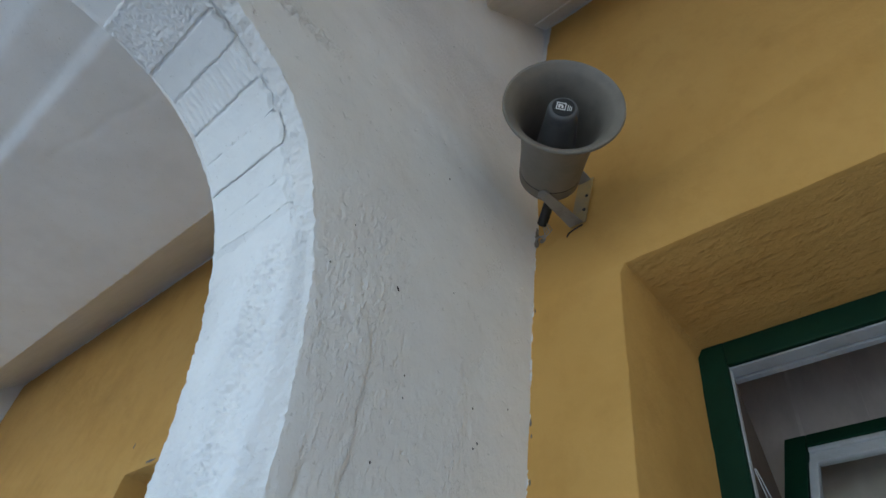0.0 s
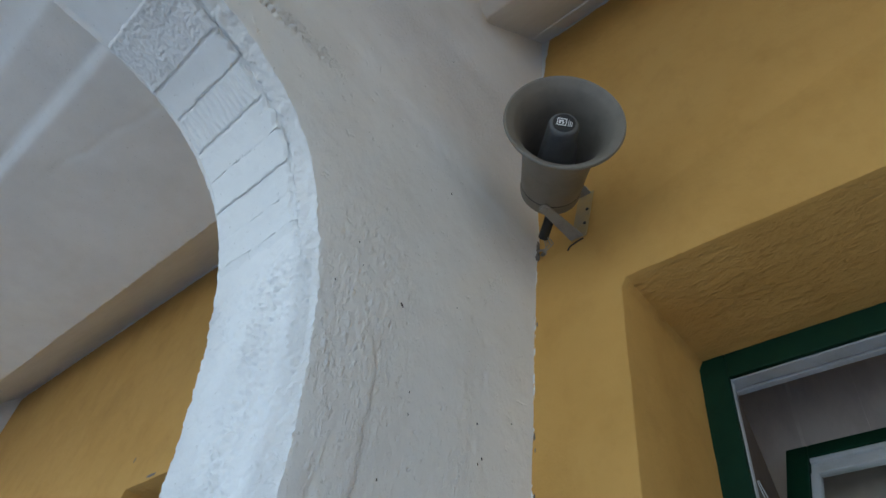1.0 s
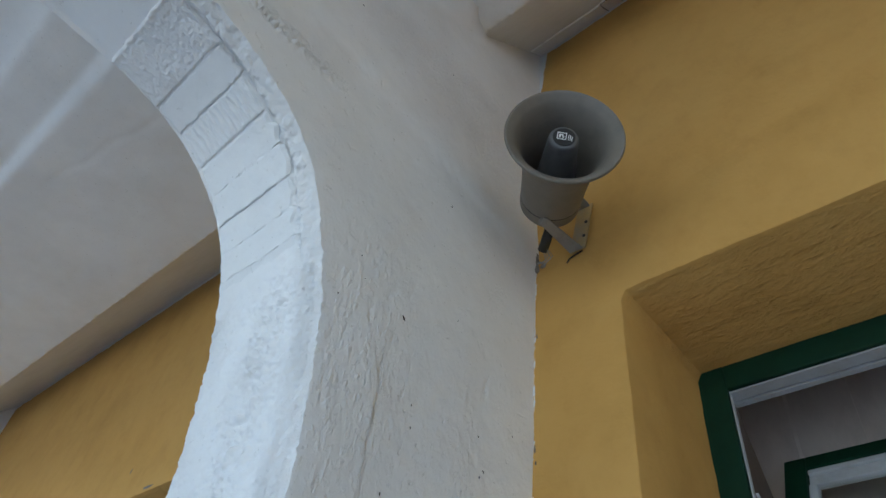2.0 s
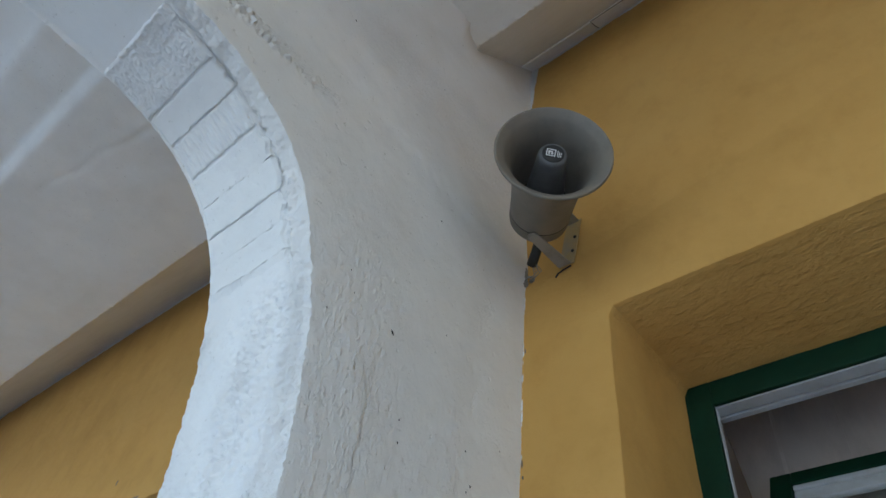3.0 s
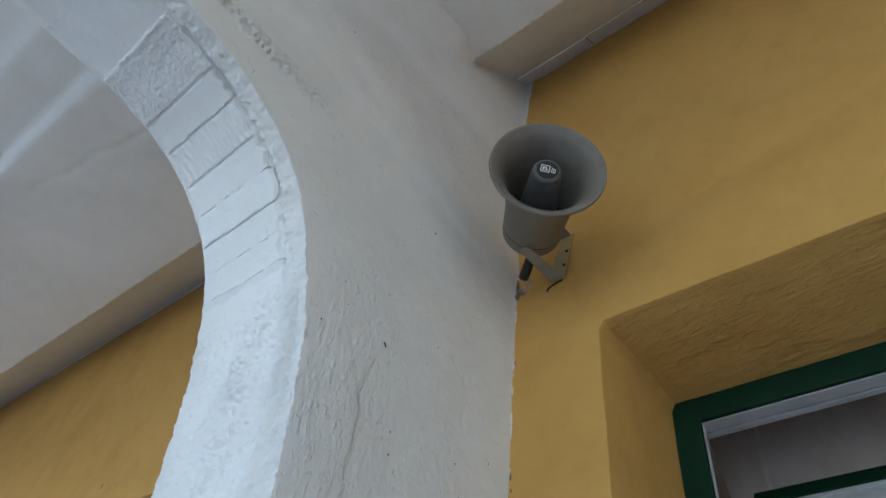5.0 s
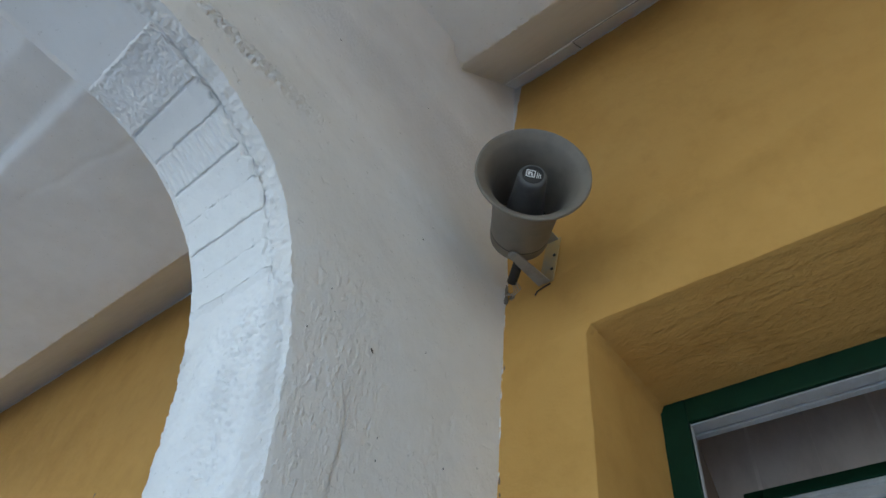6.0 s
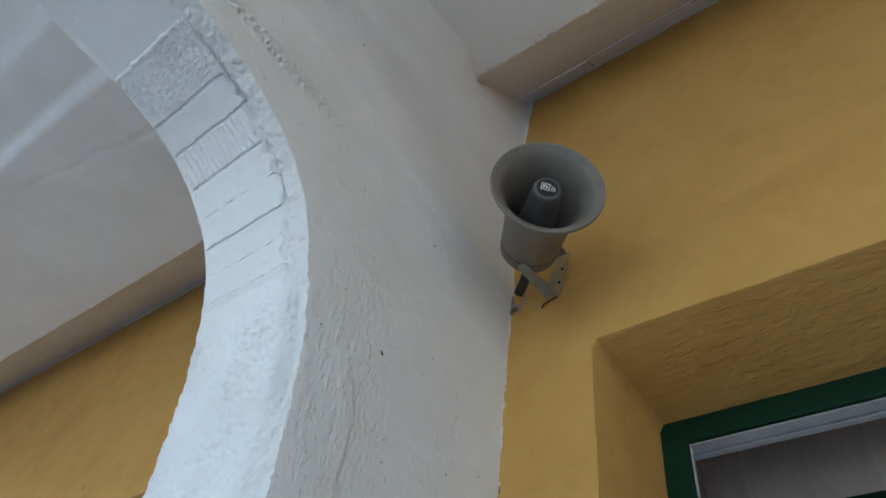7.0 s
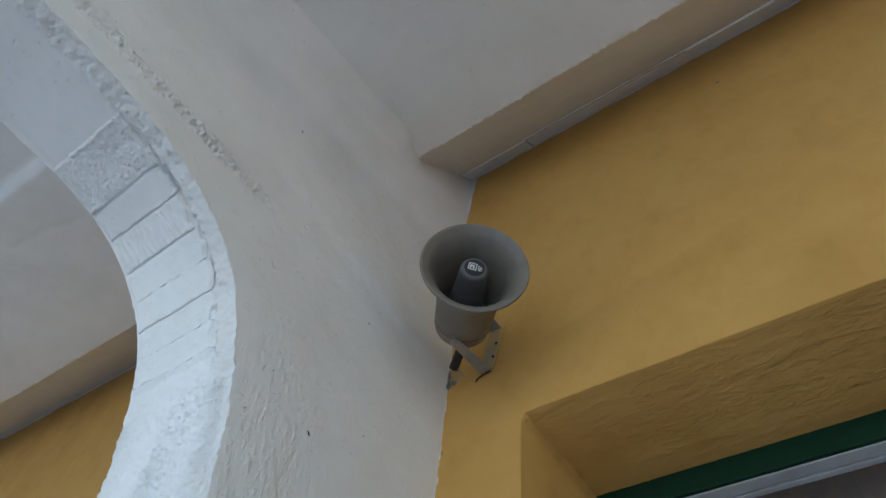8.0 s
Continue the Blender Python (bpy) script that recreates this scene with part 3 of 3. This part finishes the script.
# The room behind: tiled back wall, side walls, ceiling.
ROOM_BACK = 2.30
tagged(part("wall_room_back", boxed((-4.2, ROOM_BACK + 0.012, 0), (3.2, ROOM_BACK + 0.15, 3.9)), ROOM), "dim plaster wall of the room behind", "wall", kind="structure")
for nm, lo, hi in (("wall_room_left", (-4.3, WALL_BACK, 0), (-4.2, ROOM_BACK + 0.15, 3.9)), ("wall_room_right", (3.2, WALL_BACK, 0), (3.3, ROOM_BACK + 0.15, 3.9))):
    tagged(part(nm, boxed(lo, hi), ROOM), "dim plaster side wall of the room behind", "wall", kind="structure")
tagged(part("ceiling_room", boxed((-4.3, WALL_BACK, 3.9), (3.3, ROOM_BACK + 0.15, 4.0)), ROOM), "dim plaster ceiling of the room behind", "ceiling", kind="structure")
tagged(part("floor_room", boxed((-4.3, WALL_BACK, -0.1), (3.3, ROOM_BACK + 0.15, 0.0)), ROOM), "floor of the room behind", "floor", kind="structure")
# A boarded panel hangs close behind the top light.
for k, (x0, x1) in enumerate(OPENINGS):
    panel = base("boarded_panel", ((x0 + x1) / 2, 1.80, 1.9), "grey-brown boarded panel behind the top light", "panel", kind="structure")
    part("backing", boxed((x0 - 0.35, 1.7895, 1.9), (x1 + 0.35, 1.81, 3.3)), JOINT, panel, "pale joints between the boards")
    for i in range(12):
        x = x0 - 0.35 + 0.096 + 0.163 * (i - 1)
        part("board", boxed((x + (0.005 if i % 2 else 0.0008), 1.7875, 1.9), (x + (0.1622 if i % 2 else 0.158), 1.800, 3.3), 0.0008), TILE, panel)

# ---------------------------------------------------------------- the horn loudspeaker in the corner
MOUTH = Vector((-0.367, 0.688, 2.600))
AXIS = Vector((math.cos(radians(-48.0)) * math.cos(radians(-14.1)), math.sin(radians(-48.0)) * math.cos(radians(-14.1)), math.sin(radians(-14.1))))
HORN = Matrix.Translation(MOUTH) @ AXIS.to_track_quat("Z", "Y").to_matrix().to_4x4()
horn = base("horn_loudspeaker", MOUTH - AXIS * 0.22, "weathered grey horn loudspeaker fixed in the corner of the porch", "loudspeaker")


def bell_radius(h):
    """Outer radius of the bell, h metres behind its mouth."""
    return 0.070 + 0.040 * math.exp(-h / 0.07) + 0.010 * math.exp(-h / 0.020)


outer = [(0.1235, 0.0008), (0.1252, -0.0012), (0.1258, -0.004), (0.1245, -0.0072), (0.1205, -0.009)] + [(bell_radius(h), -h) for h in (0.012, 0.017, 0.023, 0.030, 0.04, 0.05, 0.065, 0.085, 0.11, 0.14, 0.17, 0.212)]
inside = [(0.070, -0.216), (0.066, -0.213), (0.066, -0.19)] + [(bell_radius(h) - 0.004, -h) for h in (0.17, 0.14, 0.11, 0.085, 0.065, 0.05, 0.04, 0.030, 0.023, 0.017, 0.012)] + [(0.1125, -0.0065), (0.1165, -0.0025), (0.1195, -0.0002), (0.1218, 0.0010), (0.1235, 0.0008)]
part("bell", lathe(outer + inside, HORN, 96), HORN_GREY, horn, smooth=True)
core = [(0.0, 0.004), (0.026, 0.004), (0.0295, 0.002), (0.0318, -0.003), (0.0328, -0.010), (0.036, -0.05), (0.041, -0.10), (0.045, -0.15), (0.047, -0.195), (0.0, -0.195)]
centre = part("centre_cone", lathe(core, HORN @ Matrix.Translation((0, 0, -0.014)), 64), HORN_CORE, horn, smooth=True)
part("throat_ring", lathe([(0.044, -0.190), (0.068, -0.190), (0.068, -0.197), (0.044, -0.197)], HORN, 64), BLACK, horn, "dark throat web")
badge = part("badge", lathe([(0.0, 0.0062), (0.0225, 0.0062), (0.0235, 0.0055), (0.0235, 0.003), (0.0, 0.003)], HORN @ Matrix.Translation((0, 0, -0.014)), 48), BLACK, centre, "round black badge with a white square")


def on_badge(nm, lo, hi, mat, angle):
    b = boxed(lo, hi)
    b.transform(HORN @ Matrix.Translation((0, 0, -0.014)) @ Matrix.Rotation(angle, 4, "Z"))
    return part(nm, b, mat, badge)


BADGE_TURN = radians(-8)
for lo, hi in (((-0.015, 0.0085, 0.006), (0.005, 0.0105, 0.0068)), ((-0.015, -0.0085, 0.006), (0.005, -0.0065, 0.0068)),
               ((-0.015, -0.0065, 0.006), (-0.013, 0.0085, 0.0068)), ((0.003, -0.0065, 0.006), (0.005, 0.0085, 0.0068)),
               ((-0.011, 0.002, 0.006), (-0.002, 0.0055, 0.0068)), ((-0.011, -0.004, 0.006), (-0.007, 0.002, 0.0068)), ((-0.004, -0.004, 0.006), (0.0, 0.0015, 0.0068))):
    on_badge("badge_mark", lo, hi, LABEL_WHITE, BADGE_TURN)
for k in range(3):
    on_badge("badge_bar", (0.0085 + 0.0036 * k, -0.008, 0.006), (0.0100 + 0.0036 * k, 0.008 - 0.002 * k, 0.0067), LABEL_WHITE, BADGE_TURN)
driver = [(0.0, -0.213), (0.066, -0.213), (0.0705, -0.216), (0.0715, -0.235), (0.070, -0.247), (0.067, -0.249), (0.0, -0.249)]
part("driver_housing", lathe(driver, HORN, 72), HORN_GREY, horn, "rear driver housing", smooth=True)
# The shadowed rear of the driver: its shade is put into a darker grey.
rear = [(0.0, -0.2492), (0.066, -0.2492), (0.066, -0.254), (0.060, -0.264), (0.050, -0.271), (0.030, -0.276), (0.0, -0.277)]
part("rear_cap", lathe(rear, HORN, 72), HORN_SHADED, horn, "rear cap, its grey darkened for shade", smooth=True)
# Black ring in place of the shaded gap between bell and housing.
part("gap_ring", lathe([(0.0700, -0.2120), (0.0718, -0.2125), (0.0718, -0.2155), (0.0700, -0.2160)], HORN, 72), BLACK, horn, "black ring standing in for the shaded gap behind the bell", smooth=True)

# Bracket: a plate on the wall and two arms to the pivots above and below the driver
PIVOT = MOUTH - AXIS * 0.220


def arm_mesh(a, b, thick=0.003, half=0.0118):
    """A flat strap from the wall plate to a rounded end round its pivot."""
    bm = bmesh.new()
    way = (b - a).normalized()
    side = Vector((way.y, -way.x, 0)).normalized()
    ring = [a + side * half * 1.45, a - side * half * 1.45]
    ring += [b + side * half * math.cos(t) * -1 + way * half * math.sin(t) for t in np.linspace(0, math.pi, 13)]
    lo = [bm.verts.new(p) for p in ring]
    hi = [bm.verts.new(p + Vector((0, 0, thick))) for p in ring]
    bm.faces.new(lo)
    bm.faces.new(hi[::-1])
    for k in range(len(lo)):
        bm.faces.new((lo[k], hi[k], hi[(k + 1) % len(lo)], lo[(k + 1) % len(lo)]))
    bmesh.ops.recalc_face_normals(bm, faces=bm.faces)
    return bm


plate = boxed((-0.556, WALL_Y - 0.010, 2.606), (-0.513, WALL_Y - 0.006, 2.750), 0.0012)
for v in plate.verts:       # the plate leans
    v.co.x += (v.co.z - 2.590) * 0.19
bracket = part("bracket_plate", plate, PLATE_PAINT, horn, "steel wall plate smeared with ochre paint")
LOW, HIGH = Vector((-0.529, 0.846, 2.577)), Vector((-0.500, 0.850, 2.738))
part("bracket_arm", arm_mesh(Vector((-0.535, WALL_Y - 0.010, 2.606)), LOW), METAL, bracket, "dull steel strap")
part("bracket_arm", arm_mesh(Vector((-0.507, WALL_Y - 0.010, 2.743)), HIGH), METAL, bracket, "dull steel strap")
for z in (2.645, 2.690):
    hole = lathe([(0.0, 0.0), (0.0042, 0.0), (0.0042, 0.002), (0.0, 0.0026)], Matrix.Translation((-0.522 + (z - 2.59) * 0.19, WALL_Y - 0.010, z)) @ Matrix.Rotation(radians(90), 4, "X"), 14)
    part("plate_screw", hole, BLACK, bracket)
for p, s in ((LOW, -1), (HIGH + Vector((0, 0, 0.003)), 1)):
    bolt = lathe([(0.0, 0.0), (0.0085, 0.0), (0.0085, 0.0035), (0.006, 0.0055), (0.0, 0.0055)], Matrix.Translation(p) @ Matrix.Rotation(0 if s > 0 else math.pi, 4, "X"), 20)
    part("pivot_bolt", bolt, METAL, bracket)
lead = [Vector((-0.538, 0.885, 2.640)), Vector((-0.552, 0.905, 2.625)), Vector((-0.580, 0.926, 2.608)), Vector((-0.598, 0.940, 2.603))]
# The shadow under the plate, drawn as a thin black tube.
shadow_line = [Vector((-0.520, WALL_Y - 0.006, 2.602)), Vector((-0.540, WALL_Y - 0.007, 2.598)), Vector((-0.558, WALL_Y - 0.006, 2.594)), Vector((-0.566, WALL_Y - 0.004, 2.586))]
part("plate_shadow", tube(shadow_line, 0.0020, 8), BLACK, bracket, "dark line standing in for the shadow under the plate")
tab = boxed((-0.010, -0.008, -0.004), (0.012, 0.008, 0.0), 0.001)
tab.transform(Matrix.Translation(LOW) @ Matrix.Rotation(radians(-20), 4, "Z"))
part("pivot_tab", tab, METAL, bracket)
part("cable_gland", tube(lead, 0.0125, 14), BLACK, horn, "black cable gland")
for k in range(5):
    pts = [Vector((-0.596 + 0.004 * k, 0.938, 2.603 - 0.003 * k)), Vector((-0.604 + 0.005 * k, 0.962, 2.588 + 0.005 * (k % 3))), Vector((-0.622 + 0.003 * k, 0.966, 2.594 - 0.003 * k)), Vector((-0.638, 0.975 + 0.003 * k, 2.604 + 0.005 * k)), Vector((-0.657, 0.994, 2.612 + 0.005 * k))]
    part("wire", tube(pts, 0.0011, 6), METAL, horn, "thin frayed wire")

# ---------------------------------------------------------------- small things
def ragged(at, size, seed, flat=0.4):
    bm = bmesh.new()
    bmesh.ops.create_icosphere(bm, subdivisions=3, radius=1)
    for v in bm.verts:
        v.co *= 1 + 0.55 * lump(v.co, 2.2, seed) + 0.35 * lump(v.co, 6, seed)
        v.co = Vector((v.co.x * size[0], v.co.y * size[1], v.co.z * size[2])) + Vector(at)
    return bm


for at, size, seed in (((-0.658, 0.995, 2.642), (0.008, 0.008, 0.024), 2.0), ((-0.654, 0.995, 2.612), (0.006, 0.007, 0.011), 5.0), ((-0.638, 0.999, 2.618), (0.008, 0.004, 0.006), 8.0)):
    tagged(part("mortar_lump", ragged(at, size, seed), CRUMBLED, smooth=True), "crumbled grey mortar where the cable leaves the corner", "mortar", group="crumbled mortar in the corner")

# Trunking flat along the top of the wall, on the steep strip
SLOPE = math.atan2(3.70 - 3.392, 0.30)
trunk = base("cable_trunking", (0.0, 0.97, 3.66), "flat pale grey cable trunking along the top of the wall", "trunking")
for nm, x0, x1, wide, proud in (("length", -0.368, 4.3, 0.102, 0.0040), ("end_length", -0.650, -0.372, 0.094, 0.0026)):
    b = boxed((x0, -wide, -proud), (x1, 0.0, 0.004), 0.0015)
    bmesh.ops.subdivide_edges(b, edges=[e for e in b.edges if abs(e.verts[0].co.x - e.verts[1].co.x) > 0.1], cuts=40)
    b.transform(Matrix.Translation((0, 0.999, 3.697)) @ Matrix.Rotation(SLOPE, 4, "X"))
    for v in b.verts:
        v.co.z += 0.003 * lump((v.co.x, 0, 0), 6)
    part(nm, b, TRUNKING, trunk)
seam = [Vector((x, 0, 0)) for x in np.linspace(-0.366, 0.24, 24)]
TRUNK_AT = Matrix.Translation((0, 0.999, 3.697)) @ Matrix.Rotation(SLOPE, 4, "X")
pts = [TRUNK_AT @ Vector((-0.369, -0.012, -0.0045))] + [TRUNK_AT @ Vector((-0.370, -0.060, -0.0045))] + [TRUNK_AT @ Vector((p.x, -0.1030, -0.0030)) + Vector((0, 0, 0.003 * lump((p.x, 0, 0), 6))) for p in seam]
# A dark tube takes the place of the shade in the seam's gap.
part("seam", tube(pts, 0.0013, 6), MORTAR, trunk, "dark line standing in for the shaded seam along the trunking")

# Specks and chips in the plaster of the arch
for y, z, r, turn in ((0.603, 2.182, 0.0042, 0.7), (0.454, 2.132, 0.0018, 0.2), (0.678, 2.557, 0.0020, 0.4), (0.74, 2.27, 0.0015, 0.1), (0.50, 2.20, 0.0013, 0.0), (0.83, 2.06, 0.0016, 0.5), (0.66, 1.99, 0.0015, 0.3), (0.62, 1.86, 0.0020, 0.1), (0.655, 2.03, 0.0015, 0.2), (0.85, 2.00, 0.0022, 0.6), (0.84, 1.985, 0.0018, 0.2), (0.93, 2.11, 0.0016, 0.1), (0.48, 2.24, 0.0016, 0.3), (0.30, 2.93, 0.0022, 0.9), (0.62, 3.06, 0.0016, 0.2)):
    chip = ragged((0, 0, 0), (0.0010, r * 0.45, r * 1.2), y * 10)
    chip.transform(Matrix.Translation((FACE_X + face_relief(y, z) + 0.0005, y, z)) @ Matrix.Rotation(turn, 4, "X"))
    tagged(part("nail_stub", chip, BLACK, smooth=True), "small dark nail stub in the white plaster", "nail", group="nail stubs in the plaster")

# Chips in the ochre paint
for at, size in (((0.279, WALL_Y, 3.45), (0.006, 0.0015, 0.004)), ((-2.40, WALL_Y, 2.448), (0.030, 0.002, 0.006)), ((-2.618, WALL_Y, 2.562), (0.004, 0.0015, 0.012)), ((-0.655, 0.998, 2.115), (0.0016, 0.002, 0.008)), ((-0.653, 0.999, 2.085), (0.0012, 0.002, 0.004)), ((-0.653, 0.999, 1.99), (0.0014, 0.002, 0.006)), ((-0.654, 0.999, 2.40), (0.0010, 0.002, 0.006))):
    tagged(part("paint_chip", ragged(at, size, at[2] * 7), MORTAR, smooth=True), "small dark chip in the ochre paint", "chip", group="chips in the ochre paint")
